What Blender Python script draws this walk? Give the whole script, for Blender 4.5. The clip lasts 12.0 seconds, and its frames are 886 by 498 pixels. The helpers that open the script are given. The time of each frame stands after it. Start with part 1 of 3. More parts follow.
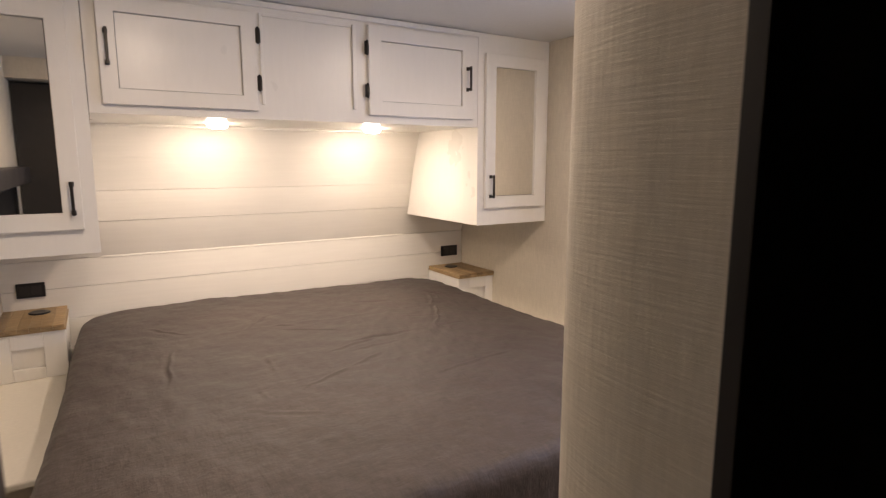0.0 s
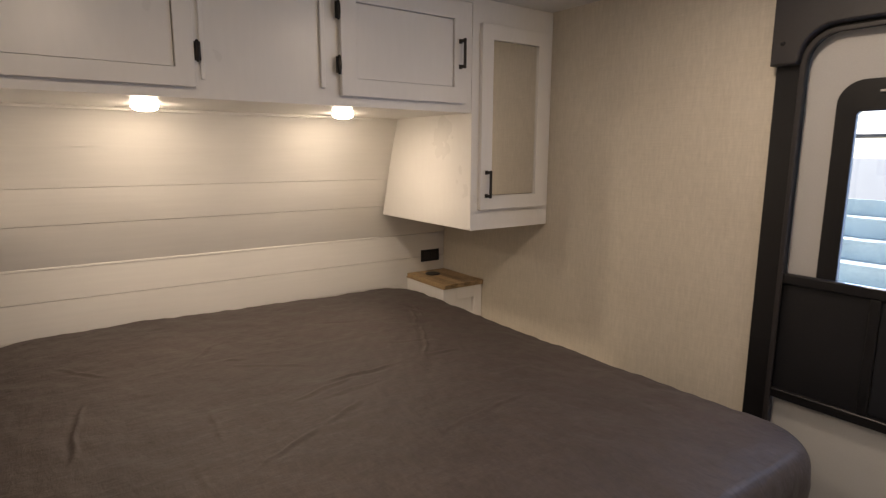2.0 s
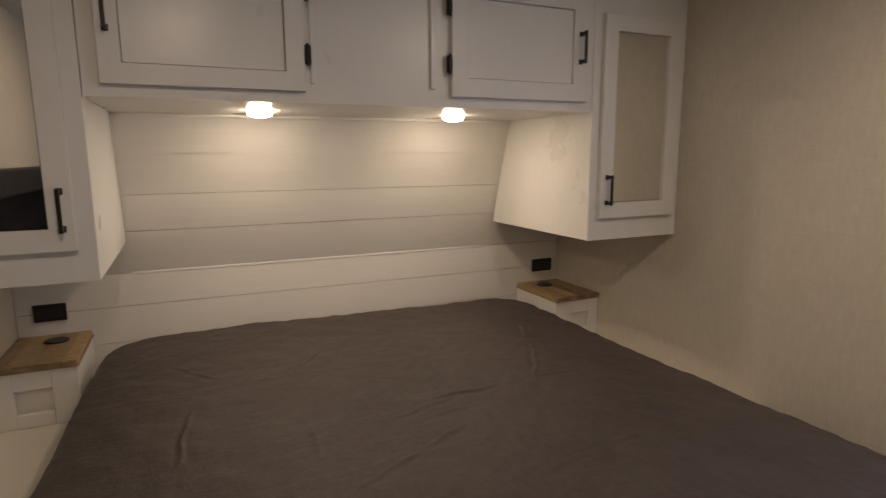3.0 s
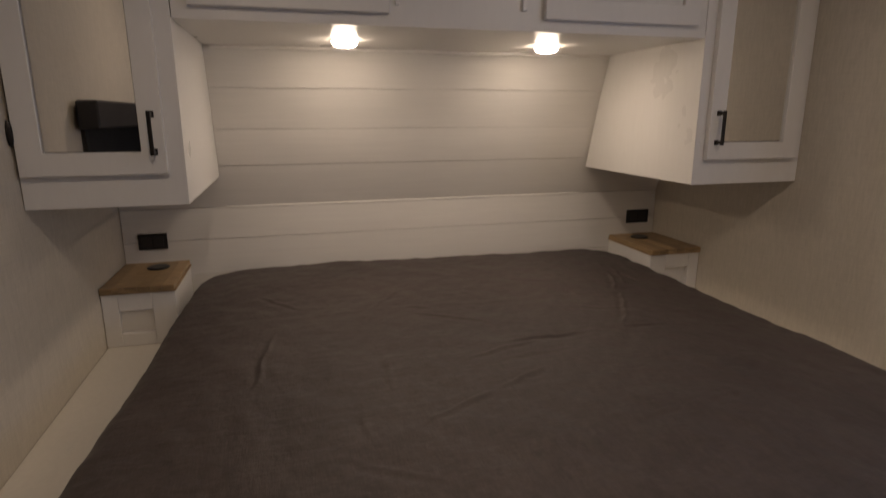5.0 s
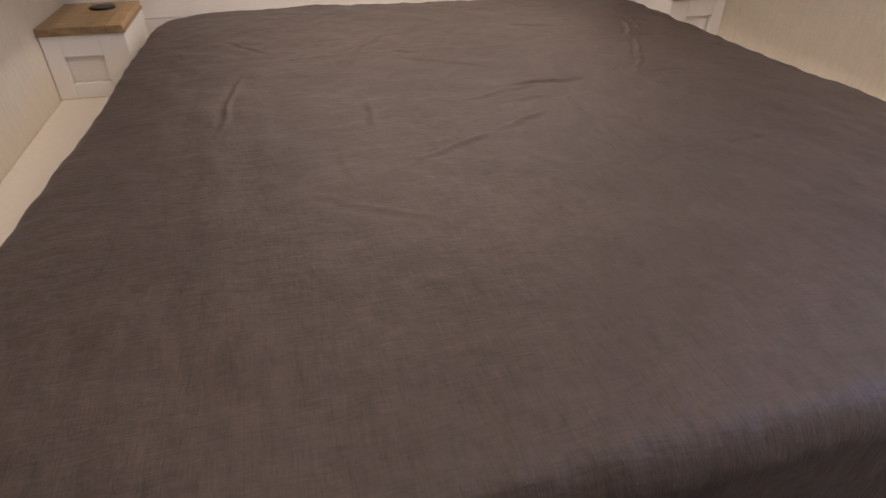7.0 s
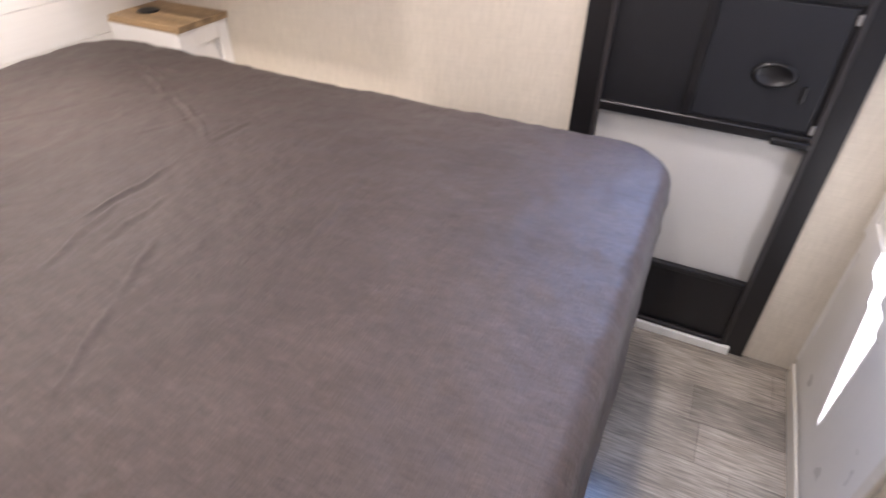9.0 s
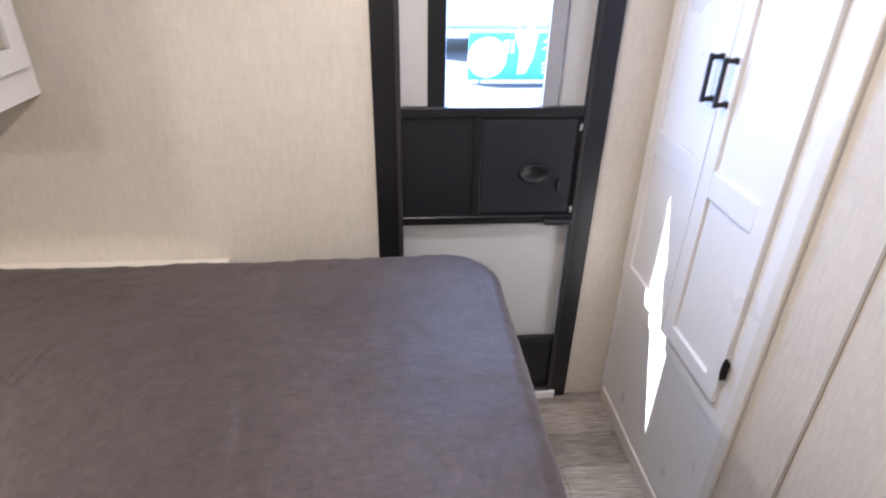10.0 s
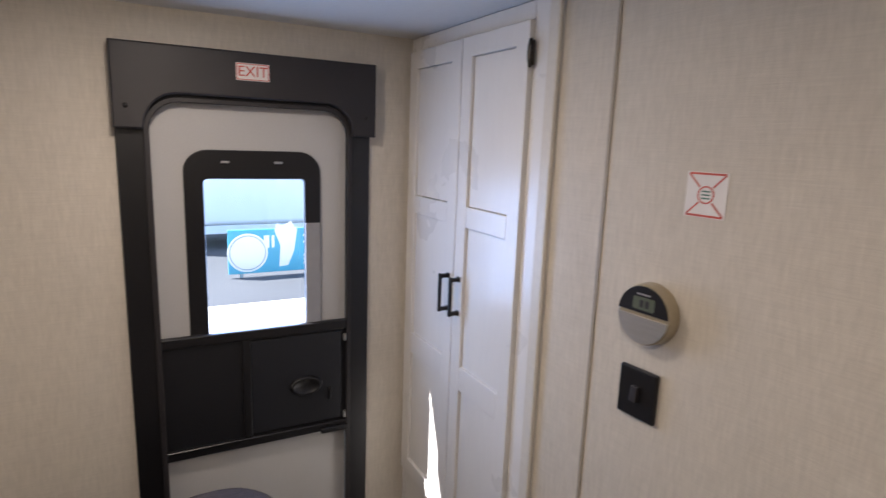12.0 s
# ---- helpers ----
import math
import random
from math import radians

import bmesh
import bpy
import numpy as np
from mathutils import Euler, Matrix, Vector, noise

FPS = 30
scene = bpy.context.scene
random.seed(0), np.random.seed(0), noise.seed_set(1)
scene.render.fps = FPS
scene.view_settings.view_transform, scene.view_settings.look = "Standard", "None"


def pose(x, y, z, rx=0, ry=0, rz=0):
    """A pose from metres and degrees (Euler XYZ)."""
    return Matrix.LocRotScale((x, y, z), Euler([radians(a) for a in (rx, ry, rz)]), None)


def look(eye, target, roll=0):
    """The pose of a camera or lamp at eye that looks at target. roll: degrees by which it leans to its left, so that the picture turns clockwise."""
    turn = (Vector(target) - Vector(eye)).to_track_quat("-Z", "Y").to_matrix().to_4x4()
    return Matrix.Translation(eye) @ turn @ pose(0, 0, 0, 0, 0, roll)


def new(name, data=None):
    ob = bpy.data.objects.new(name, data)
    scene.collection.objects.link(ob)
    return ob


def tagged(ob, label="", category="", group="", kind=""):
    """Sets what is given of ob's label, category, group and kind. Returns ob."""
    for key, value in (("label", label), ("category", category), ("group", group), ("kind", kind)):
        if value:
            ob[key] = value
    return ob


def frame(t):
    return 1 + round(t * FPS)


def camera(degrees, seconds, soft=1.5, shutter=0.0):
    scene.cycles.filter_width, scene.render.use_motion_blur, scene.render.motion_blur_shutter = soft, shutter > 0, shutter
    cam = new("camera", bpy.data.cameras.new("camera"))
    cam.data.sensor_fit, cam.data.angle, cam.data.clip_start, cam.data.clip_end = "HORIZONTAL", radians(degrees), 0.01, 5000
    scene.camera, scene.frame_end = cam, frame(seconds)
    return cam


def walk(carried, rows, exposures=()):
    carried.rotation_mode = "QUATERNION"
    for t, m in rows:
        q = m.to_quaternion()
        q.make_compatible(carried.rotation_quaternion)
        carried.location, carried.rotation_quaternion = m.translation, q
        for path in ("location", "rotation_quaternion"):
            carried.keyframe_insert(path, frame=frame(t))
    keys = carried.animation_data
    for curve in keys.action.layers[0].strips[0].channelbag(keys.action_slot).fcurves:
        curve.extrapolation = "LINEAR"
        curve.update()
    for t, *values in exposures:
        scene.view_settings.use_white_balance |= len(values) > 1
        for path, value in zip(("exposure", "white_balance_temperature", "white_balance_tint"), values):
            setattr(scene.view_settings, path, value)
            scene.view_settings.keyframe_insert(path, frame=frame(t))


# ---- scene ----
cam = camera(75.8, 12.0, soft=1.25, shutter=0.4)
PATH = [
    (0, (-0.8, -0.459, 1.517), (0.233, 1.226, 1.212), 0.0),
    (0.5, (-0.78, -0.364, 1.531), (0.319, 1.276, 1.205), 0.1),
    (1, (-0.746, -0.273, 1.522), (0.392, 1.339, 1.194), -0.1),
    (1.2, (-0.732, -0.231, 1.532), (0.412, 1.374, 1.194), -0.1),
    (1.5, (-0.701, -0.174, 1.518), (0.438, 1.435, 1.185), 0.0),
    (2, (-0.643, -0.019, 1.529), (0.497, 1.589, 1.188), 0.3),
    (2.5, (-0.603, 0.043, 1.523), (0.418, 1.73, 1.194), -0.2),
    (3, (-0.577, 0.095, 1.525), (0.232, 1.896, 1.2), -0.3),
    (3.2, (-0.56, 0.113, 1.53), (0.178, 1.943, 1.202), -0.0),
    (4.8, (-0.536, 0.143, 1.466), (-0.021, 2.033, 1.064), -0.1),
    (5, (-0.534, 0.15, 1.441), (-0.03, 2.03, 0.982), -0.1),
    (5.5, (-0.53, 0.163, 1.38), (-0.056, 1.987, 0.711), -0.1),
    (6, (-0.527, 0.168, 1.329), (-0.076, 1.913, 0.462), -0.2),
    (6.5, (-0.545, 0.194, 1.304), (-0.103, 1.846, 0.267), 0.0),
    (6.7, (-0.53, 0.212, 1.288), (-0.104, 1.834, 0.198), 0.1),
    (8.5, (-0.460, 0.445, 1.420), (0.701, 1.491, 0.172), 2.5),
    (9, (-0.507, 0.483, 1.474), (0.936, 1.157, 0.264), 1.0),
    (9.3, (-0.49, 0.519, 1.578), (1.034, 1.005, 0.377), 0.2),
    (9.5, (-0.434, 0.627, 1.588), (1.164, 0.883, 0.413), 1.2),
    (10, (-0.517, 0.768, 1.628), (1.223, 0.612, 0.653), 1.1),
    (10.2, (-0.518, 0.774, 1.65), (1.246, 0.527, 0.741), 1.9),
    (10.5, (-0.526, 0.837, 1.683), (1.265, 0.396, 0.911), 1.2),
    (11, (-0.543, 0.85, 1.721), (1.266, 0.226, 1.141), 1.5),
    (11.5, (-0.572, 0.849, 1.762), (1.207, 0.054, 1.311), 1.8),
    (12, (-0.61, 0.785, 1.768), (1.12, -0.148, 1.399), 2.1),
]
walk(cam, [(t, look(e, g, r)) for t, e, g, r in PATH],
     exposures=[(0.0, 3.1, 7000, 18), (0.5, 2.95, 7000, 17), (1.5, 2.46, 7000, 16), (3.0, 1.83, 7200, 15), (5.0, 1.5, 6900, 18), (5.5, 1.93, 6700, 19),
                (6.0, 2.24, 6550, 19), (6.5, 2.53, 6600, 21), (8.5, 3.8, 5900, 19), (9.0, 3.88, 5750, 18), (9.5, 3.72, 5650, 17),
                (10.5, 3.34, 5650, 15), (11.0, 3.12, 5750, 15), (12.0, 2.35, 6200, 16)])

# ---- light ----
world = bpy.data.worlds.new("daylight")
scene.world = world
world.use_nodes = True
wn = world.node_tree.nodes
sky = wn.new("ShaderNodeTexSky")
sky.sky_type = "NISHITA"
sky.sun_disc = False
sky.sun_elevation = radians(56.5)
sky.sun_rotation = radians(30)
world.node_tree.links.new(sky.outputs[0], wn["Background"].inputs[0])
wn["Background"].inputs[1].default_value = 0.15

sun_data = bpy.data.lights.new("sun", "SUN")
sun_data.energy = 5.0
sun_data.angle = radians(0.5)
sun_data.color = (1.0, 0.96, 0.9)
sun = new("sun", sun_data)
sun.matrix_world = look((0.615 * 4, 4.0, 1.69 * 4), (0, 0, 0))

PUCK_WATTS = 0.27
CEILING_WATTS = 0.69
sky_light = bpy.data.lights.new("window_daylight", "AREA")
sky_light.shape = "RECTANGLE"
sky_light.size, sky_light.size_y = 0.46, 0.27
sky_light.energy = 0.88
sky_light.color = (0.36, 0.57, 1.0)
window_daylight = new("window_daylight", sky_light)
window_daylight.matrix_world = Matrix.Translation((1.198, 0.472, 1.397)) @ pose(0, 0, 0, 0, 90)
WARM = (1.0, 0.87, 0.71)
WARM_CEILING = (1.0, 0.855, 0.69)


# ---- materials ----
def material(name, color, rough=0.5, metal=0.0, grain=0.0, grain_scale=40.0, bump=0.0, stretch=(1, 1, 1),
             blotch=0.0, blotch_scale=3.0, random_tint=0.0, spec=0.5, sheen=0.0, coat=0.0):
    m = bpy.data.materials.new(name)
    m.use_nodes = True
    nt = m.node_tree
    nd, ln = nt.nodes, nt.links
    b = nd["Principled BSDF"]
    b.inputs["Roughness"].default_value = rough
    b.inputs["Metallic"].default_value = metal
    b.inputs["Specular IOR Level"].default_value = spec
    b.inputs["Sheen Weight"].default_value = sheen
    b.inputs["Coat Weight"].default_value = coat
    b.inputs["Base Color"].default_value = (*color, 1)
    tc = nd.new("ShaderNodeTexCoord")
    mp = nd.new("ShaderNodeMapping")
    mp.inputs["Scale"].default_value = stretch
    ln.new(tc.outputs["Object"], mp.inputs["Vector"])
    fine = nd.new("ShaderNodeTexNoise")
    fine.inputs["Scale"].default_value = grain_scale
    fine.inputs["Detail"].default_value = 6
    ln.new(mp.outputs[0], fine.inputs["Vector"])
    wide = nd.new("ShaderNodeTexNoise")
    wide.inputs["Scale"].default_value = blotch_scale
    wide.inputs["Detail"].default_value = 4
    ln.new(tc.outputs["Object"], wide.inputs["Vector"])

    def ranged(src, lo, hi):
        r = nd.new("ShaderNodeMapRange")
        r.inputs["From Min"].default_value, r.inputs["From Max"].default_value = 0.3, 0.7
        r.inputs["To Min"].default_value, r.inputs["To Max"].default_value = lo, hi
        ln.new(src, r.inputs["Value"])
        return r.outputs[0]

    def times(a, c):
        k = nd.new("ShaderNodeMath")
        k.operation = "MULTIPLY"
        ln.new(a, k.inputs[0])
        ln.new(c, k.inputs[1])
        return k.outputs[0]

    f = times(ranged(fine.outputs[0], 1 - grain, 1 + grain), ranged(wide.outputs[0], 1 - blotch, 1 + blotch))
    if random_tint:
        oi = nd.new("ShaderNodeObjectInfo")
        r = nd.new("ShaderNodeMapRange")
        r.inputs["To Min"].default_value, r.inputs["To Max"].default_value = 1 - random_tint, 1 + random_tint
        ln.new(oi.outputs["Random"], r.inputs["Value"])
        f = times(f, r.outputs[0])
    mx = nd.new("ShaderNodeVectorMath")
    mx.operation = "SCALE"
    mx.inputs[0].default_value = color
    ln.new(f, mx.inputs["Scale"])
    ln.new(mx.outputs[0], b.inputs["Base Color"])
    ln.new(ranged(wide.outputs[0], max(0.02, rough * 0.88), min(1, rough * 1.12)), b.inputs["Roughness"])
    if bump:
        bp = nd.new("ShaderNodeBump")
        bp.inputs["Strength"].default_value = bump
        bp.inputs["Distance"].default_value = 0.002
        ln.new(fine.outputs[0], bp.inputs["Height"])
        ln.new(bp.outputs[0], b.inputs["Normal"])
    return m


def woven(name, color, warp_amt, weft_amt, scale_x, scale_z, bump, rough, horizontal="x", blotch=0.05, sheen=0.0,
          spec=0.3, second=None, mottle=0.0, rumple=0.0):
    """Linen-like cloth or wallpaper: two crossing sets of uneven threads."""
    m = bpy.data.materials.new(name)
    m.use_nodes = True
    nt = m.node_tree
    nd, ln = nt.nodes, nt.links
    b = nd["Principled BSDF"]
    b.inputs["Roughness"].default_value = rough
    b.inputs["Specular IOR Level"].default_value = spec
    b.inputs["Sheen Weight"].default_value = sheen
    tc = nd.new("ShaderNodeTexCoord")

    def threads(vec, detail=5.0):
        mp = nd.new("ShaderNodeMapping")
        mp.inputs["Scale"].default_value = vec
        ln.new(tc.outputs["Object"], mp.inputs["Vector"])
        n = nd.new("ShaderNodeTexNoise")
        n.inputs["Scale"].default_value = 1.0
        n.inputs["Detail"].default_value = detail
        n.inputs["Roughness"].default_value = 0.65
        ln.new(mp.outputs[0], n.inputs["Vector"])
        return n.outputs[0]

    if horizontal == "wall":
        a = threads((scale_x, scale_x, scale_z * 14))
        c = threads((scale_x * 9, scale_x * 9, scale_z))
    else:
        a = threads((scale_x, scale_z * 14, scale_x))
        c = threads((scale_x * 14, scale_z, scale_x))
    w = threads((2.2, 2.2, 2.2), 4.0)

    def ranged(src, amt):
        r = nd.new("ShaderNodeMapRange")
        r.inputs["From Min"].default_value, r.inputs["From Max"].default_value = 0.25, 0.75
        r.inputs["To Min"].default_value, r.inputs["To Max"].default_value = 1 - amt, 1 + amt
        ln.new(src, r.inputs["Value"])
        return r.outputs[0]

    def math_node(op, p, q):
        k = nd.new("ShaderNodeMath")
        k.operation = op
        ln.new(p, k.inputs[0])
        ln.new(q, k.inputs[1])
        return k.outputs[0]

    f = math_node("MULTIPLY", math_node("MULTIPLY", ranged(a, warp_amt), ranged(c, weft_amt)), ranged(w, blotch))
    if mottle:
        f = math_node("MULTIPLY", f, ranged(threads((55, 38, 45), 6.0), mottle))
    mix = nd.new("ShaderNodeMix")
    mix.data_type = "RGBA"
    mix.inputs["A"].default_value = (*color, 1)
    mix.inputs["B"].default_value = (*(second or color), 1)
    ln.new(c, mix.inputs["Factor"])
    sc = nd.new("ShaderNodeVectorMath")
    sc.operation = "SCALE"
    ln.new(mix.outputs["Result"], sc.inputs[0])
    ln.new(f, sc.inputs["Scale"])
    ln.new(sc.outputs[0], b.inputs["Base Color"])
    bp = nd.new("ShaderNodeBump")
    bp.inputs["Strength"].default_value = bump
    bp.inputs["Distance"].default_value = 0.0015
    ln.new(math_node("ADD", a, c), bp.inputs["Height"])
    if rumple:
        # fine slack wrinkles in the cloth, running across the bed
        wr = nd.new("ShaderNodeBump")
        wr.inputs["Strength"].default_value = rumple
        wr.inputs["Distance"].default_value = 0.006
        ln.new(math_node("ADD", threads((30, 12, 16), 3.0), threads((11, 26, 16), 3.0)), wr.inputs["Height"])
        ln.new(wr.outputs[0], bp.inputs["Normal"])
    ln.new(bp.outputs[0], b.inputs["Normal"])
    return m


def glowing(name, color, strength):
    m = bpy.data.materials.new(name)
    m.use_nodes = True
    b = m.node_tree.nodes["Principled BSDF"]
    b.inputs["Base Color"].default_value = (0.9, 0.9, 0.88, 1)
    b.inputs["Emission Color"].default_value = (*color, 1)
    b.inputs["Emission Strength"].default_value = strength
    return m


def glass(name):
    m = bpy.data.materials.new(name)
    m.use_nodes = True
    nt = m.node_tree
    nt.nodes.remove(nt.nodes["Principled BSDF"])
    out = nt.nodes["Material Output"]
    tr = nt.nodes.new("ShaderNodeBsdfTransparent")
    tr.inputs[0].default_value = (0.9, 0.94, 0.96, 1)
    gl = nt.nodes.new("ShaderNodeBsdfGlossy")
    gl.inputs["Roughness"].default_value = 0.02
    fr = nt.nodes.new("ShaderNodeFresnel")
    fr.inputs[0].default_value = 1.45
    mx = nt.nodes.new("ShaderNodeMixShader")
    nt.links.new(fr.outputs[0], mx.inputs[0])
    nt.links.new(tr.outputs[0], mx.inputs[1])
    nt.links.new(gl.outputs[0], mx.inputs[2])
    nt.links.new(mx.outputs[0], out.inputs[0])
    return m


M_WALLPAPER = woven("linen_wallpaper", (0.60, 0.545, 0.455), 0.055, 0.062, 14, 22, 0.30, 0.52, "wall", 0.04, spec=0.4,
                    second=(0.66, 0.60, 0.51))
M_WHITE = material("white_cabinet_paint", (0.80, 0.775, 0.735), 0.30, grain=0.012, grain_scale=60, bump=0.04,
                   stretch=(1, 1, 0.2), blotch=0.02, spec=0.5)
M_SHIPLAP = material("cream_shiplap", (0.78, 0.745, 0.69), 0.42, grain=0.02, grain_scale=30, bump=0.06,
                     stretch=(0.15, 1, 2.5), blotch=0.02, random_tint=0.015, spec=0.35)
M_CEILING = material("white_ceiling_panel", (0.74, 0.735, 0.72), 0.7, grain=0.02, grain_scale=90, bump=0.1, blotch=0.02)
M_BLACK = material("black_plastic", (0.009, 0.0085, 0.0095), 0.36, grain=0.12, grain_scale=120, bump=0.05, blotch=0.1)
M_HOOD = material("charcoal_moulded_plastic", (0.023, 0.020, 0.021), 0.5, grain=0.08, grain_scale=300, bump=0.12, blotch=0.06)
M_BRONZE = material("dark_bronze_metal", (0.03, 0.026, 0.023), 0.36, metal=0.6, grain=0.15, grain_scale=90, blotch=0.1)
M_LEAF = material("light_grey_door_skin", (0.53, 0.52, 0.505), 0.5, grain=0.03, grain_scale=260, bump=0.12, blotch=0.03)
M_SLIDER = material("smoky_slider_plastic", (0.017, 0.018, 0.022), 0.34, grain=0.08, grain_scale=220, bump=0.06, blotch=0.08)
M_SCREEN = material("black_screen_mesh", (0.010, 0.010, 0.012), 0.42, grain=0.25, grain_scale=420, bump=0.3, blotch=0.12)
M_SHEET = woven("charcoal_bed_fabric", (0.0455, 0.0335, 0.0292), 0.20, 0.16, 30, 25, 0.5, 0.56, "bed", 0.22, mottle=0.26, rumple=0.55, sheen=0.05, spec=0.34,
                second=(0.075, 0.0558, 0.0482))
M_WOOD = material("butcher_block_wood", (0.37, 0.25, 0.13), 0.45, grain=0.28, grain_scale=24, bump=0.12,
                  stretch=(1, 9, 3), blotch=0.14, random_tint=0.24)
M_FLOOR = material("grey_vinyl_plank", (0.27, 0.240, 0.205), 0.22, grain=0.33, grain_scale=10, bump=0.12,
                   stretch=(14, 1.1, 4), blotch=0.24, blotch_scale=5, random_tint=0.3, spec=0.45)
M_SEAM = material("tan_seam_strip", (0.36, 0.30, 0.22), 0.5, grain=0.06, grain_scale=60, blotch=0.08)
M_TRIM = material("cream_trim", (0.70, 0.655, 0.575), 0.4, grain=0.03, grain_scale=70, blotch=0.03)
M_MIRROR = material("mirror_glass", (0.86, 0.85, 0.82), 0.02, metal=1.0)
M_GLASS = glass("window_glass")
M_LENS = glowing("lit_lamp_lens", (1.0, 0.87, 0.69), 19.0)
M_CEILING_LENS = glowing("lit_ceiling_lens", (1.0, 0.86, 0.68), 12.0)
M_ALU = material("brushed_aluminium", (0.52, 0.51, 0.49), 0.36, metal=0.8, grain=0.05, grain_scale=200, stretch=(0.1, 1, 1))
M_CHAMPAGNE = material("champagne_metal", (0.46, 0.40, 0.29), 0.34, metal=0.7, grain=0.05, grain_scale=150)
M_LCD = material("grey_green_display", (0.12, 0.14, 0.105), 0.25, grain=0.03, grain_scale=60)
M_STICKER = material("white_sticker", (0.82, 0.78, 0.74), 0.5, grain=0.02)
M_RED = material("red_print", (0.60, 0.10, 0.07), 0.5, grain=0.05)
M_GREEN = material("green_print", (0.10, 0.22, 0.16), 0.5, grain=0.05)
# near black: the darkness of the unlit hallway is put into the base colour
M_HALL = material("hall_shade_black", (0.014, 0.011, 0.010), 0.6, grain=0.15, grain_scale=20, blotch=0.15)
M_SILL = material("white_sill", (0.78, 0.77, 0.75), 0.4, grain=0.02)
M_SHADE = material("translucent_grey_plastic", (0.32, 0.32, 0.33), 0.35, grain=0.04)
M_ASPHALT = material("asphalt", (0.055, 0.056, 0.06), 0.85, grain=0.35, grain_scale=60, bump=0.4, blotch=0.2, blotch_scale=0.6)
M_CONCRETE = material("concrete_slab", (0.55, 0.54, 0.52), 0.8, grain=0.12, grain_scale=30, bump=0.3, blotch=0.12, blotch_scale=0.8)
M_TRAILER = material("white_trailer_skin", (0.78, 0.79, 0.80), 0.35, grain=0.02, blotch=0.03)
M_BLUE = material("teal_blue_board", (0.07, 0.36, 0.48), 0.45, grain=0.06, grain_scale=20, blotch=0.08)
M_STEP = material("galvanised_step", (0.30, 0.36, 0.37), 0.5, metal=0.2, grain=0.1, grain_scale=40, blotch=0.1)
M_DARKGLASS = material("dark_tinted_glass", (0.02, 0.024, 0.028), 0.08, blotch=0.05)
M_TYRE = material("tyre_rubber", (0.02, 0.02, 0.02), 0.8, grain=0.2)


# ---- mesh helpers ----
def finish(name, bm, mat, smooth=False):
    bmesh.ops.recalc_face_normals(bm, faces=bm.faces)
    me = bpy.data.meshes.new(name)
    bm.to_mesh(me)
    bm.free()
    me.materials.append(mat)
    if smooth:
        for p in me.polygons:
            p.use_smooth = True
    return me


def part(name, bm, mat, parent=None, label="", smooth=False):
    ob = new(name, finish(name, bm, mat, smooth))
    if parent is not None:
        ob.parent = parent
        ob.matrix_parent_inverse = Matrix.Identity(4)
        base = parent
        off = Vector((0, 0, 0))
        while base is not None:
            off += base.location
            base = base.parent
        ob.data.transform(Matrix.Translation(-off))
    if label:
        tagged(ob, label)
    return ob


def thing(name, at, label, category, group="", kind=""):
    ob = new(name)
    ob.empty_display_size = 0.1
    ob.location = at
    return tagged(ob, label, category, group, kind)


def setting(name, bm, mat, label, category, smooth=False):
    return tagged(part(name, bm, mat, None, "", smooth), label, category, "", "structure")


def box(x0, x1, y0, y1, z0, z1, bevel=0.0, seg=2, into=None):
    bm = into or bmesh.new()
    x0, x1 = min(x0, x1), max(x0, x1)
    y0, y1 = min(y0, y1), max(y0, y1)
    m = Matrix.LocRotScale(((x0 + x1) / 2, (y0 + y1) / 2, (z0 + z1) / 2), None, (x1 - x0, y1 - y0, z1 - z0))
    made = bmesh.ops.create_cube(bm, size=1, matrix=m)
    if bevel:
        edges = list({e for v in made["verts"] for e in v.link_edges})
        bmesh.ops.bevel(bm, geom=edges, offset=bevel, segments=seg, profile=0.5, affect="EDGES")
    return bm


def at_plane(axis, d, p, q):
    return {"x": (d, p, q), "y": (p, d, q), "z": (p, q, d)}[axis]


def prism(axis, loop, d0, d1, bevel=0.0, into=None):
    """A flat outline (in the two axes that are not axis) given depth from d0 to d1."""
    bm = into or bmesh.new()
    a = [bm.verts.new(at_plane(axis, d0, p, q)) for p, q in loop]
    b = [bm.verts.new(at_plane(axis, d1, p, q)) for p, q in loop]
    n = len(loop)
    faces = [bm.faces.new(a), bm.faces.new(b[::-1])]
    for i in range(n):
        j = (i + 1) % n
        faces.append(bm.faces.new((a[i], b[i], b[j], a[j])))
    bmesh.ops.recalc_face_normals(bm, faces=faces)
    if bevel:
        edges = [e for f in faces[:2] for e in f.edges]
        bmesh.ops.bevel(bm, geom=edges, offset=bevel, segments=2, profile=0.5, affect="EDGES")
    return bm


def ring(axis, outer, inner, d0, d1, into=None, bevel=0.0):
    """A frame between two outlines of equally many points, given depth."""
    bm = into or bmesh.new()
    rows = []
    for loop, d in ((outer, d0), (inner, d0), (inner, d1), (outer, d1)):
        rows.append([bm.verts.new(at_plane(axis, d, p, q)) for p, q in loop])
    n = len(outer)
    for k in range(4):
        r, s = rows[k], rows[(k + 1) % 4]
        for i in range(n):
            j = (i + 1) % n
            bm.faces.new((r[i], r[j], s[j], s[i]))
    bmesh.ops.recalc_face_normals(bm, faces=bm.faces)
    if bevel:
        edges = [e for e in bm.edges if len(e.link_faces) == 2 and e.calc_face_angle(0) > 1.2]
        bmesh.ops.bevel(bm, geom=edges, offset=bevel, segments=2, profile=0.5, affect="EDGES")
    return bm


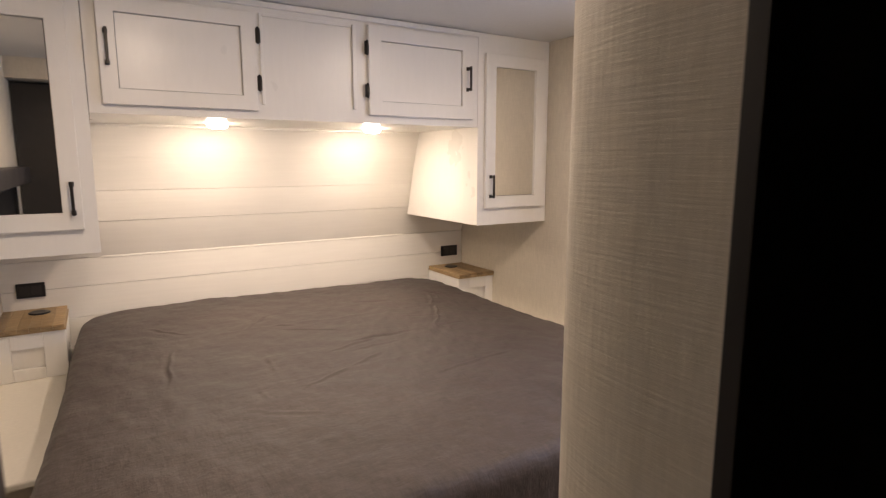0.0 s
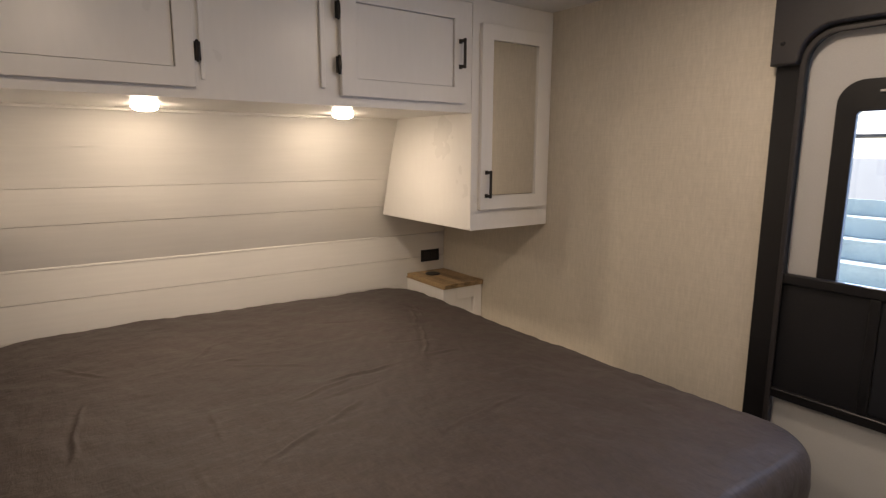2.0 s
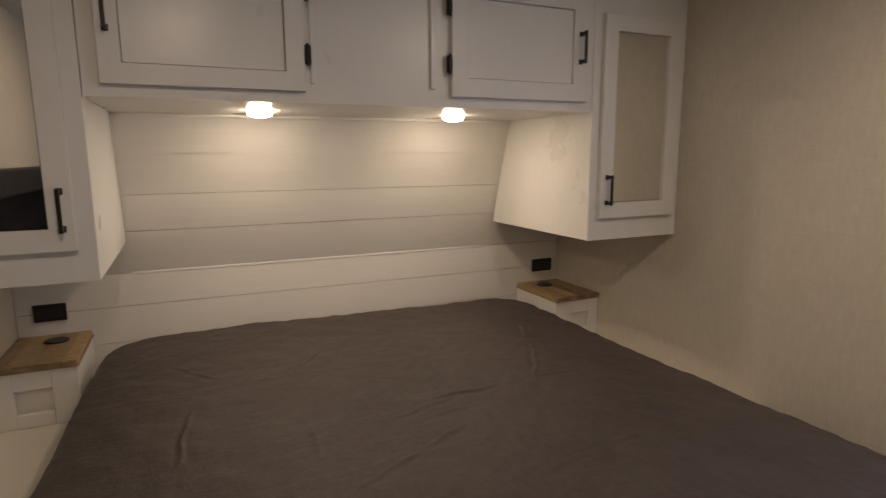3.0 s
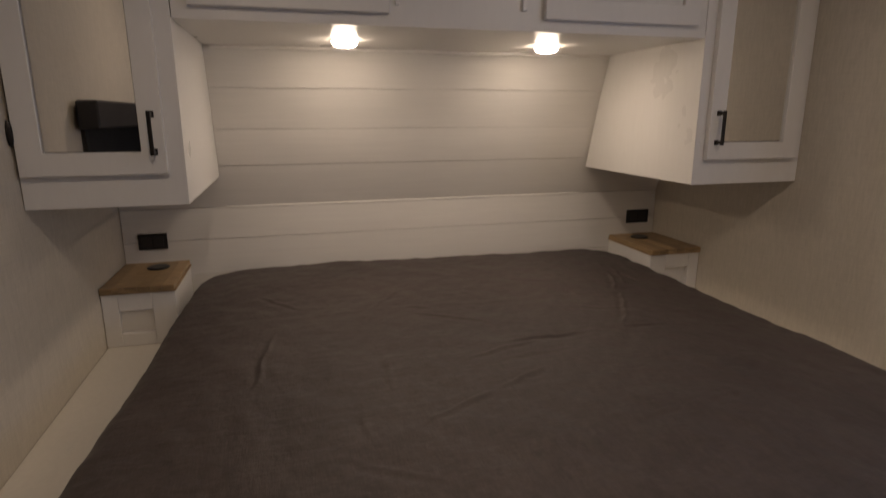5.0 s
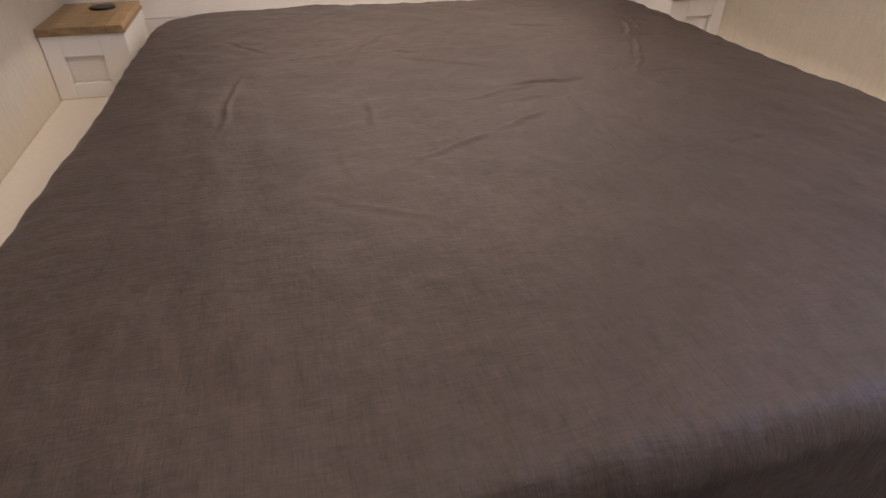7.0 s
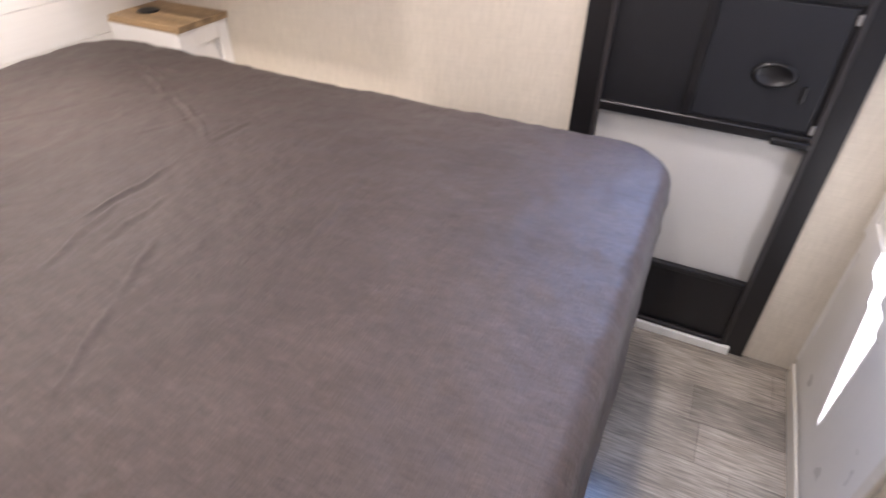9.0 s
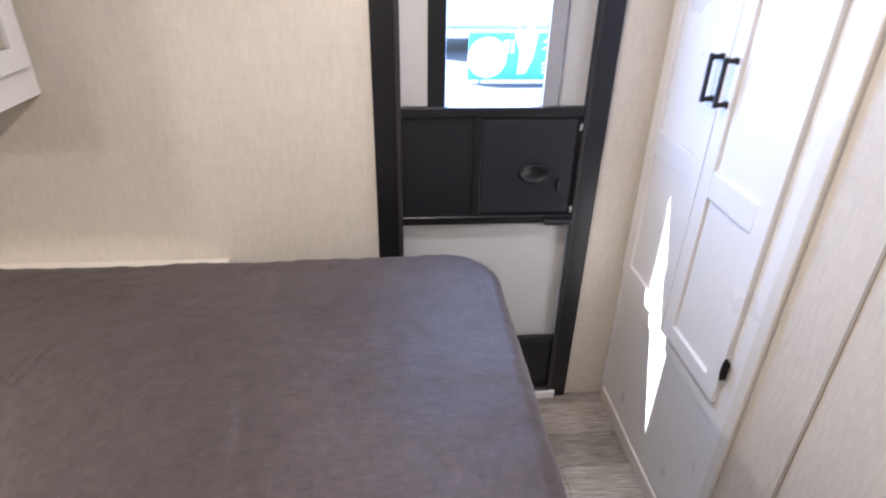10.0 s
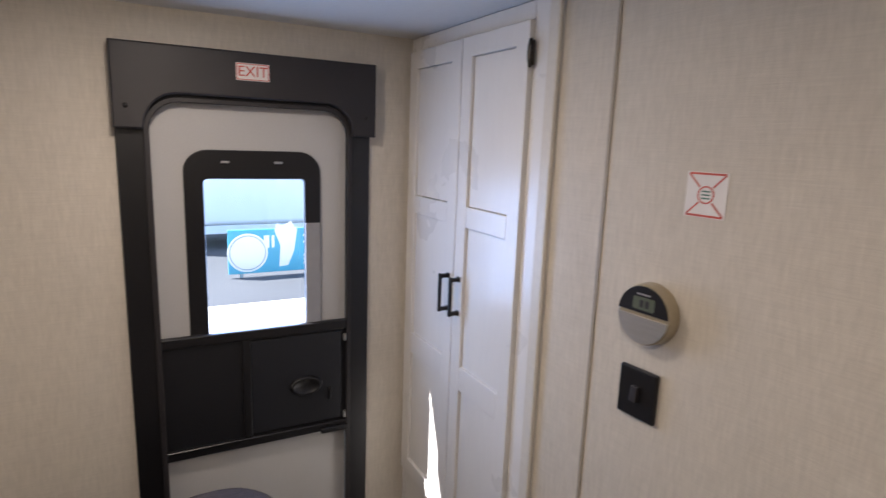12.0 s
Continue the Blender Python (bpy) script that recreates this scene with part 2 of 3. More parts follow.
def rounded(p0, p1, q0, q1, radii, n=7):
    """A rectangle's outline with its own radius at low-low, high-low, high-high and low-high."""
    out = []
    for (cx, cy, a0), r in zip(((p0, q0, 180), (p1, q0, 270), (p1, q1, 0), (p0, q1, 90)), radii):
        sx = 1 if cx == p0 else -1
        sy = 1 if cy == q0 else -1
        for k in range(n):
            a = radians(a0 + 90 * k / (n - 1))
            rr = max(r, 0.0005)
            out.append((cx + sx * rr + rr * math.cos(a), cy + sy * rr + rr * math.sin(a)))
    return out


def rod(p, q, r, into=None, seg=14, r2=None):
    bm = into or bmesh.new()
    p, q = Vector(p), Vector(q)
    m = Matrix.Translation((p + q) / 2) @ (q - p).to_track_quat("Z", "Y").to_matrix().to_4x4()
    bmesh.ops.create_cone(bm, cap_ends=True, segments=seg, radius1=r, radius2=r if r2 is None else r2, depth=(q - p).length, matrix=m)
    return bm


def lathe(profile, m, seg=40):
    """Turned shape from (radius, height) pairs about the local z axis."""
    bm = bmesh.new()
    rows = []
    for r, h in profile:
        if r < 1e-6:
            rows.append([bm.verts.new(m @ Vector((0, 0, h)))])
        else:
            rows.append([bm.verts.new(m @ Vector((r * math.cos(2 * math.pi * k / seg), r * math.sin(2 * math.pi * k / seg), h))) for k in range(seg)])
    for r, s in zip(rows, rows[1:]):
        for k in range(seg):
            j = (k + 1) % seg
            if len(r) == 1:
                bm.faces.new((r[0], s[k], s[j]))
            elif len(s) == 1:
                bm.faces.new((r[k], s[0], r[j]))
            else:
                bm.faces.new((r[k], s[k], s[j], r[j]))
    return bm


def lettering(word, size, m, depth=0.0006):
    """The word as raised letters, from the built-in font."""
    cu = bpy.data.curves.new("letters", "FONT")
    cu.body = word
    cu.size = size
    cu.extrude = depth
    cu.align_x, cu.align_y = "CENTER", "CENTER"
    tmp = bpy.data.objects.new("letters", cu)
    me = bpy.data.meshes.new_from_object(tmp)
    bpy.data.objects.remove(tmp)
    bm = bmesh.new()
    bm.from_mesh(me)
    bpy.data.meshes.remove(me)
    bm.transform(m)
    return bm


# ---- the plan, in metres ----
W = 1.17            # half the room's width
CEIL = 2.095
HEAD = 2.53         # head wall below its kink
KINK = 1.087
FACE = 1.752        # front of the overhead cabinets
BACK = -0.042       # wall with the thermostat and the wardrobe
OVER_Z = 1.672       # underside of the overhead cabinet


def head_y(z):
    """The head wall stands upright up to the kink and then leans into the room."""
    return HEAD if z <= KINK else HEAD - (z - KINK) * 0.375


# ---- setting ----
floor = setting("floor", box(-W - 0.06, W + 0.06, -1.60, HEAD + 0.1, -0.06, -0.004), M_FLOOR,
                "grey wood-look vinyl plank floor", "floor")
setting("ceiling", box(-W - 0.06, W + 0.06, -1.60, HEAD + 0.1, CEIL, CEIL + 0.06), M_CEILING, "smooth white ceiling panel", "ceiling")

# wall with the outside door: one sheet with the opening through it
DY0, DY1, DZ1 = 0.119, 0.830, 1.886
bm = bmesh.new()
box(W, W + 0.06, DY1, HEAD + 0.1, -0.004, CEIL, into=bm)
box(W, W + 0.06, -1.60, DY0, -0.004, CEIL, into=bm)
box(W, W + 0.06, DY0, DY1, DZ1, CEIL, into=bm)
setting("wall_east", bm, M_WALLPAPER, "beige linen-textured wallpaper wall with a door opening", "wall")

# wall with the shaded window
WY0, WY1, WZ0, WZ1 = -0.02, 1.24, 0.98, 1.46
bm = bmesh.new()
box(-W - 0.06, -W, WY1, HEAD + 0.1, -0.004, CEIL, into=bm)
box(-W - 0.06, -W, -1.60, WY0, -0.004, CEIL, into=bm)
box(-W - 0.06, -W, WY0, WY1, WZ1, CEIL, into=bm)
box(-W - 0.06, -W, WY0, WY1, -0.004, WZ0, into=bm)
setting("wall_west", bm, M_WALLPAPER, "beige linen-textured wallpaper wall with a window opening", "wall")

# back wall with the doorway; its end by the doorway is rounded
JX = -0.487
HALL = -0.268
SEAM = 0.260
ER, ED = 0.030, 0.100
SLANT = 0.085       # the panelled wall runs slightly askew from the wardrobe to the doorway


def face(x):
    """Room face of the wall beside the doorway."""
    return BACK - (0.410 - x) * SLANT


end = [(0.410, BACK), (0.410, HALL), (JX, HALL)]
# the wall's end is a soft bullnose, deeper than it is wide
for k in range(17):
    a = radians(180 - 90 * k / 16)
    end.append((JX + ER + ER * math.cos(a), face(JX + ER) + 0.008 - ED + ED * math.sin(a)))
end.append((JX + 0.12, face(JX + 0.12)))
bm = prism("z", end, -0.004, CEIL)
box(0.412, W, HALL, HALL + 0.02, -0.004, CEIL, into=bm)
box(-W, JX - 0.002, HALL, face(JX), 1.98, CEIL, into=bm)
setting("wall_south", bm, M_WALLPAPER, "beige linen-textured wallpaper wall beside the doorway", "wall")
setting("trim", box(SEAM - 0.0045, SEAM + 0.0045, face(SEAM) + 0.0005, face(SEAM) + 0.0026, 0.002, CEIL - 0.002, 0.0009), M_SEAM, "thin tan strip covering a wallpaper joint", "trim")
# hallway wall and casing get their shade from the near-black M_HALL colour
setting("wall_hall", box(-W, W, -1.60, -1.54, -0.004, CEIL), M_HALL, "hallway wall coloured near black for the unlit hall", "wall")
setting("trim", box(JX - 0.004, 0.41, HALL - 0.014, HALL - 0.002, 0.0, 1.98), M_HALL, "casing on the hallway face, coloured near black for its shade", "trim")
sd = thing("sliding_door", (-1.0, HALL - 0.03, 0), "dark sliding door pushed half open in the doorway", "door")
part("panel", box(-1.165, -0.848, HALL - 0.045, HALL - 0.013, 0.012, 1.975, 0.003), M_HALL, sd)
part("edge_strip", box(-0.8475, -0.826, HALL - 0.048, HALL - 0.010, 0.012, 1.975, 0.002), M_BLACK, sd)

# head wall: backing and boards
bm = prism("x", [(HEAD + 0.012, -0.004), (HEAD + 0.1, -0.004), (HEAD + 0.1, CEIL), (head_y(CEIL) + 0.012, CEIL), (HEAD + 0.012, KINK)], -W, W)
wall_north = setting("wall_north", bm, M_SHIPLAP, "cream shiplap head wall that leans inward above", "wall")
setting("trim", box(-0.79, 0.752, HEAD - 0.003, HEAD + 0.004, KINK - 0.006, KINK + 0.004, 0.002), M_SHIPLAP, "thin cream batten at the kink", "trim")


# ---- cabinets ----
def placed(bm, m):
    bm.transform(m)
    return bm


def shaker(parent, x0, x1, z0, z1, m, stile=0.052, mirror=False, name="door", label="", rails=()):
    """A framed door in local axes: front at y = 0 that looks towards -y; depth 0.02."""
    tops = [z0 + stile] + [v for r in rails for v in r] + [z1 - stile]
    bm = ring("y", rounded(x0, x1, z0, z1, (0.001,) * 4, 2), rounded(x0 + stile, x1 - stile, z0 + stile, z1 - stile, (0.001,) * 4, 2), 0, 0.02, bevel=0.002)
    d = part(name, placed(bm, m), M_WHITE, parent, label)
    for r0, r1 in rails:
        part("rail", placed(box(x0 + stile + 0.0005, x1 - stile - 0.0005, 0.0005, 0.02, r0, r1, 0.0015), m), M_WHITE, d)
    for a, b in zip(tops[0::2], tops[1::2]):
        g = 0.0022
        p = box(x0 + stile + g, x1 - stile - g, 0.009, 0.017, a + g, b - g)
        part("mirror" if mirror else "panel", placed(p, m), M_MIRROR if mirror else M_WHITE, d, "framed mirror glass" if mirror else "")
        back = box(x0 + stile - 0.004, x1 - stile + 0.004, 0.0172, 0.0195, a - 0.004, b + 0.004)
        part("backing", placed(back, m), M_BRONZE, d)
    return d


def bar_handle(parent, x, z0, z1, m, r=0.0048):
    bm = box(x - r, x + r, -0.032, -0.024, z0, z1, 0.002)
    for z in (z0 + 0.008, z1 - 0.008):
        box(x - r * 0.9, x + r * 0.9, -0.026, 0.0, z - 0.0055, z + 0.0055, 0.001, into=bm)
        box(x - r * 1.5, x + r * 1.5, -0.003, 0.0, z - 0.008, z + 0.008, 0.001, into=bm)
    return part("handle", placed(bm, m), M_BRONZE, parent, "dark bronze bar handle")


def hinge(parent, x, z, m, h=0.062):
    rows = [(0.0, -h / 2), (0.004, -h / 2 + 0.002), (0.0068, -h / 4), (0.0075, 0), (0.0068, h / 4), (0.004, h / 2 - 0.002), (0.0, h / 2)]
    bm = lathe(rows, Matrix.Translation((x, -0.001, z)), 14)
    box(x - 0.010, x + 0.010, 0.002, 0.005, z - h * 0.42, z + h * 0.42, 0.001, into=bm)
    return part("hinge", placed(bm, m), M_BRONZE, parent, "black door hinge")


FRONT = Matrix.Translation((0, FACE - 0.021, 0))

oc = thing("overhead_cabinet", (0, FACE, OVER_Z), "white painted overhead cabinet with two doors above the bed", "cabinet")
bm = prism("x", [(FACE, OVER_Z), (head_y(OVER_Z) - 0.002, OVER_Z), (head_y(CEIL) - 0.002, CEIL - 0.002), (FACE, CEIL - 0.002)], -0.790, 0.742, 0.0015)
part("body", bm, M_WHITE, oc)
dl = shaker(oc, -0.750, -0.254, 1.702, 2.045, FRONT, 0.051)
bar_handle(dl, -0.727, 1.824, 1.938, FRONT)
dr = shaker(oc, 0.193, 0.703, 1.704, 2.058, FRONT, 0.057)
bar_handle(dr, 0.672, 1.826, 1.932, FRONT)
for z in (1.800, 1.968):
    hinge(dl, -0.246, z, FRONT)
    hinge(dr, 0.185, z, FRONT)
part("centre_stile", box(-0.236, -0.224, FACE - 0.007, FACE, 1.725, 2.052, 0.002), M_WHITE, oc)
part("centre_stile", box(0.126, 0.141, FACE - 0.012, FACE, 1.725, 2.052, 0.002), M_WHITE, oc)
part("centre_bead", box(-0.2235, 0.1255, FACE - 0.006, FACE, 2.040, 2.052, 0.002), M_WHITE, oc)
part("top_moulding", box(-0.790, 0.742, FACE - 0.010, FACE, 2.070, CEIL - 0.003, 0.003), M_WHITE, oc)
part("shadow_bead", box(-0.77, 0.735, head_y(OVER_Z) - 0.018, head_y(OVER_Z) - 0.004, OVER_Z - 0.012, OVER_Z, 0.003), M_SHIPLAP, oc)


def tower(x0, x1, dx0, dx1, handle_x, label):
    t = thing("wall_cabinet", ((x0 + x1) / 2, FACE, 1.217), label, "cabinet", "mirrored cabinets beside the bed")
    loop = [(FACE, 1.214), (head_y(1.214) - 0.024, 1.214), (head_y(1.50) - 0.002, 1.50), (head_y(CEIL) - 0.002, CEIL - 0.002), (FACE, CEIL - 0.002)]
    part("body", prism("x", loop, x0, x1, 0.0015), M_WHITE, t)
    d = shaker(t, dx0, dx1, 1.296, 2.004, FRONT, 0.056, mirror=True)
    bar_handle(d, handle_x, 1.344, 1.452, FRONT)
    return t


tower(0.744, W - 0.002, 0.778, 1.130, 0.806, "white wall cabinet with a mirrored door over the nightstand")
tower(-W + 0.002, -0.792, -1.160, -0.832, -0.857, "white wall cabinet with a mirrored door reflecting a dark window")
lc_hinge = [o for o in bpy.data.objects if o.name.startswith("wall_cabinet.")][0]
hinge(lc_hinge, -1.164, 1.40, FRONT)


# ---- puck lamps ----
def puck(x, y, z, watts, radius, lens, color, label):
    t = thing("puck_light", (x, y, z), label, "lamp", "small round lamps")
    m = Matrix.Translation((x, y, z)) @ pose(0, 0, 0, 180)
    part("rim", lathe([(0.0, 0.0), (radius, 0.0), (radius * 1.03, 0.002), (radius * 1.0, 0.0045), (radius * 0.8, 0.0045), (0, 0.0045)], m), M_WHITE, t, smooth=True)
    part("lens", lathe([(radius * 0.97, 0.0047), (radius * 0.95, 0.010), (radius * 0.84, 0.017), (radius * 0.55, 0.022), (0, 0.024)], m), lens, t, "glowing frosted lens", smooth=True)
    if radius > 0.05:
        la = bpy.data.lights.new("ceiling_lamp", "AREA")
        la.shape = "DISK"
        la.size = radius * 1.6
    else:
        la = bpy.data.lights.new("puck_lamp", "AREA")
        la.shape = "DISK"
        la.size = radius * 1.7
    la.energy = watts
    la.color = color
    lo = new("puck_lamp", la)
    lo.location = (x, y, z - 0.027)
    return t


puck(-0.341, 2.065, OVER_Z, PUCK_WATTS, 0.042, M_LENS, WARM, "lit round puck lamp under the overhead cabinet")
puck(0.352, 2.065, OVER_Z, PUCK_WATTS, 0.042, M_LENS, WARM, "lit round puck lamp under the overhead cabinet")
puck(-0.575, 0.72, CEIL, CEILING_WATTS, 0.055, M_CEILING_LENS, WARM_CEILING, "lit round lamp on the white ceiling")
puck(0.53, 0.72, CEIL, CEILING_WATTS, 0.055, M_CEILING_LENS, WARM_CEILING, "lit round lamp on the white ceiling")


# ---- bed ----
BX0, BX1, BY0, BY1, BZ = -0.930, 0.917, 0.490, 2.513, 0.828
CREASES = [(-0.60, 1.74, -0.645, 1.40, 0.011), (-0.42, 1.23, -0.415, 1.12, 0.005), (-0.32, 1.50, -0.345, 1.31, 0.006),
           (0.57, 1.83, 0.385, 1.53, 0.010), (0.66, 2.06, 0.56, 1.86, 0.009), (0.375, 1.533, 0.51, 1.515, 0.006), (0.00, 1.50, 0.265, 1.525, 0.008),
           (-0.13, 1.425, 0.11, 1.50, 0.006), (-0.31, 1.16, -0.11, 1.255, 0.005), (-0.11, 1.255, 0.04, 1.33, 0.005), (-0.20, 1.86, -0.12, 1.835, 0.005),
           (-0.19, 1.81, 0.04, 1.65, 0.005), (-0.32, 1.86, -0.17, 2.06, 0.005), (-0.385, 1.15, -0.44, 0.79, 0.0025), (-0.06, 1.40, 0.17, 1.43, 0.004),
           (0.66, 2.20, 0.74, 1.95, 0.007), (0.72, 2.16, 0.64, 1.92, 0.006), (-0.50, 1.10, -0.30, 0.96, 0.004), (0.10, 1.05, 0.50, 1.13, 0.004),
           (-0.66, 2.10, -0.52, 1.92, 0.005), (0.20, 2.10, 0.42, 1.98, 0.004), (0.30, 1.72, 0.52, 1.66, 0.004)]
# long faint fold lines left from the packing
FOLDS = [(0.36, 0.45, 0.40, 2.55), (-0.30, 0.45, -0.28, 2.55), (-0.95, 1.22, 0.93, 1.27), (-0.95, 1.86, 0.93, 1.84)]


def crease(x, y):
    s = 0.0
    for ax, ay, bx, by, h in CREASES:
        dx, dy = bx - ax, by - ay
        ll = dx * dx + dy * dy
        u = ((x - ax) * dx + (y - ay) * dy) / ll
        d = ((x - ax) * dy - (y - ay) * dx) / math.sqrt(ll)
        if abs(d) > 0.1 or not -0.4 < u < 1.4:
            continue
        d += math.sqrt(ll) * (0.012 * math.sin(6 * u + 7 * ax) + 0.008 * math.sin(15 * u + 5 * ay))
        fade = math.exp(-((u - 0.5) / 0.42) ** 4)
        s += 0.55 * h * fade * (math.exp(-(d / 0.0055) ** 2) - 0.55 * math.exp(-((d - 0.014) / 0.009) ** 2) + 0.25 * math.exp(-((d + 0.03) / 0.02) ** 2))
    for ax, ay, bx, by in FOLDS:
        dx, dy = bx - ax, by - ay
        d = ((x - ax) * dy - (y - ay) * dx) / math.hypot(dx, dy) + 0.006 * math.sin(5 * (x + y))
        s += 0.0008 * math.exp(-(d / 0.010) ** 2)
    return s


def bed_top(x, y):
    n1 = noise.noise(Vector((x * 3.1, y * 2.6, 1.7)))
    n2 = noise.noise(Vector((x * 9.0 + y * 5.0, y * 6.0 - x * 4.0, 4.1)))
    n3 = noise.noise(Vector((x * 26.0 - y * 9.0, y * 18.0 + x * 8.0, 9.4)))
    cx, cy = (x - BX0) / (BX1 - BX0), (y - BY0) / (BY1 - BY0)
    crown = 0.022 * max(0.0, 1 - (2 * cx - 1) ** 4) * (1 - (0.55 if cy < 0.5 else 0.25) * min(1.0, (2 * cy - 1) ** 4))
    # a little fuller at the head's west corner, pressed down along the east wall
    lift = 0.009 * min(1.0, max(0.0, (y - 1.7) / 0.6)) * min(1.0, max(0.0, (0.25 - x) / 0.6))
    press = 0.006 * min(1.0, max(0.0, (x - 0.45) / 0.3)) * math.exp(-((y - 1.65) / 0.65) ** 4)
    return BZ - 0.010 + crown + lift - press + 0.006 * n1 + 0.0045 * n2 + 0.0022 * n3 + crease(x, y)


def bed_cover():
    rings = 190
    r = 0.115
    loop = rounded(BX0, BX1, BY0, BY1, (r * 1.25, r * 1.25, r * 1.4, r * 1.3), 13)
    pts = []
    for (ax, ay), (bx, by) in zip(loop, loop[1:] + loop[:1]):
        length = math.hypot(bx - ax, by - ay)
        k = max(1, round(length / 0.010))
        for i in range(k):
            pts.append((ax + (bx - ax) * i / k, ay + (by - ay) * i / k))
    # the west side runs a little askew: in towards the head, out towards the foot
    def askew(x, y):
        k = max(0.0, (0.2 - x) / (0.2 - BX0))
        if y > 1.7:
            return x + k * 0.042 * ((y - 1.7) / 0.75) ** 1.6
        return x - k * 0.055 * min(1.0, max(0.0, (1.7 - y) / 0.85)) ** 1.15
    pts = [(askew(x, y), y) for x, y in pts]
    n = len(pts)
    cx, cy = (BX0 + BX1) / 2, (BY0 + BY1) / 2
    bm = bmesh.new()
    rows = [[bm.verts.new((cx, cy, bed_top(cx, cy)))]]
    inset = 0.045
    for k in range(1, rings + 1):
        s = k / rings
        row = []
        for x, y in pts:
            dx, dy = x - cx, y - cy
            sc = 1 - inset / math.hypot(dx, dy)
            px, py = cx + dx * sc * s, cy + dy * sc * s
            row.append(bm.verts.new((px, py, bed_top(px, py))))
        rows.append(row)
    for k in range(1, 8):
        a = radians(90 * k / 7)
        row = []
        for x, y in pts:
            dx, dy = x - cx, y - cy
            dd = math.hypot(dx, dy)
            sc = 1 - inset * (1 - math.sin(a)) / dd
            px, py = cx + dx * sc, cy + dy * sc
            ex, ey = cx + dx * (1 - inset / dd), cy + dy * (1 - inset / dd)
            pk = 0.0035 * noise.noise(Vector((px * 22, py * 22, 3)))
            row.append(bm.verts.new((px, py, bed_top(ex, ey) - 0.055 * (1 - math.cos(a)) + pk)))
        rows.append(row)
    for k in range(1, 23):
        f = k / 22
        row = []
        for i, (x, y) in enumerate(pts):
            dx, dy = x - cx, y - cy
            dd = math.hypot(dx, dy)
            u = i * 0.010
            fold = 0.016 * f * noise.noise(Vector((u * 7, f * 1.3, 6))) + 0.004 * noise.noise(Vector((u * 24, f * 6, 2)))
            tuck = 0.012 * math.sin(min(1.0, f * 1.4) * math.pi * 0.5) - 0.012 * max(0.0, f - 0.7)
            # the corner seam by the door, and the cloth pulled towards it
            to_seam = math.hypot(x - (BX1 - 0.042), y - (BY0 + 0.042))
            if x > 0.3 and y < 0.9:
                pull = math.exp(-((to_seam - 0.06) / 0.22) ** 2)
                fold += 0.0055 * pull * math.sin(46 * f + 9 * x + 2.0 * math.sin(21 * x)) * (0.4 + noise.noise(Vector((x * 9, f * 7, 1.5))))
                fold += 0.005 * math.exp(-((x - (BX1 - 0.034)) / 0.011) ** 2) * (y < BY0 + 0.06)
            sc = 1 + (fold + tuck) / dd
            z = BZ - 0.065 - f * 0.62
            row.append(bm.verts.new((cx + dx * sc, min(cy + dy * sc, BY1 + 0.008), z)))
        rows.append(row)
    for a, b in zip(rows, rows[1:]):
        for i in range(n):
            j = (i + 1) % n
            bm.faces.new((a[0], b[i], b[j]) if len(a) == 1 else (a[i], b[i], b[j], a[j]))
    return bm


bed = thing("bed", (0, 1.5, 0), "bed fitted with a wrinkled charcoal grey cover", "bed")
part("base", box(BX0 + 0.06, BX1 - 0.06, BY0 + 0.06, BY1 - 0.04, 0.002, 0.46, 0.005), M_HALL, bed, "dark bed platform")
part("cover", bed_cover(), M_SHEET, bed, "wrinkled charcoal fabric cover", smooth=True)


# ---- shelves and nightstands beside the bed ----
SH = 0.67


def side_shelf(x0, x1):
    t = thing("side_shelf", ((x0 + x1) / 2, 1.9, 0), "cream boxed shelf running between the bed and the wall", "shelf", "shelves beside the bed")
    part("top", box(x0, x1, 1.325, HEAD - 0.002, SH - 0.022, SH, 0.006, 3), M_TRIM, t)
    part("body", box(x0, x1, 1.360, HEAD - 0.002, 0.002, SH - 0.0225, 0.002), M_WALLPAPER, t)
    return t


def nightstand(x0, x1, inner):
    """inner: the side on which the bed stands, +1 or -1."""
    t = thing("nightstand", ((x0 + x1) / 2, 2.34, SH), "white box nightstand with a wooden top and black charger", "nightstand", "nightstands")
    y0, y1, top = 2.190, HEAD - 0.002, 0.857
    a, b = (x0 + 0.05, x1 - 0.075) if inner > 0 else (x0 + 0.075, x1 - 0.05)
    part("body", box(x0, x1, y0 + 0.022, y1, SH + 0.001, top, 0.002), M_WHITE, t)
    for p, q in ((x0, a), (b, x1)):
        part("stile", box(p, q, y0, y0 + 0.0215, SH + 0.001, top, 0.002), M_WHITE, t)
    for p, q in ((0.796, top), (SH + 0.001, 0.716)):
        part("rail", box(a + 0.0003, b - 0.0003, y0, y0 + 0.0215, p, q, 0.002), M_WHITE, t)
    n = 6
    wt = part("top", box(x0 - 0.004 * (inner < 0), x1 + 0.004 * (inner > 0), y0 - 0.008, y1, top + 0.001, top + 0.007), M_WOOD, t, "butcher block wood top")
    for k in range(n):
        p, q = x0 + (x1 - x0) * k / n, x0 + (x1 - x0) * (k + 1) / n
        part("stave", box(p + 0.0003, q - 0.0003, y0 - 0.010, y1 - 0.001, top + 0.0072, top + 0.024, 0.0015), M_WOOD, wt)
    cx = (x0 + x1) / 2 + 0.02 * inner
    m = Matrix.Translation((cx, 2.43, top + 0.024))
    part("charger", lathe([(0, 0), (0.038, 0), (0.040, 0.003), (0.036, 0.006), (0.026, 0.005), (0, 0.005)], m), M_BLACK, t, "round black charging pad", smooth=True)
    return t


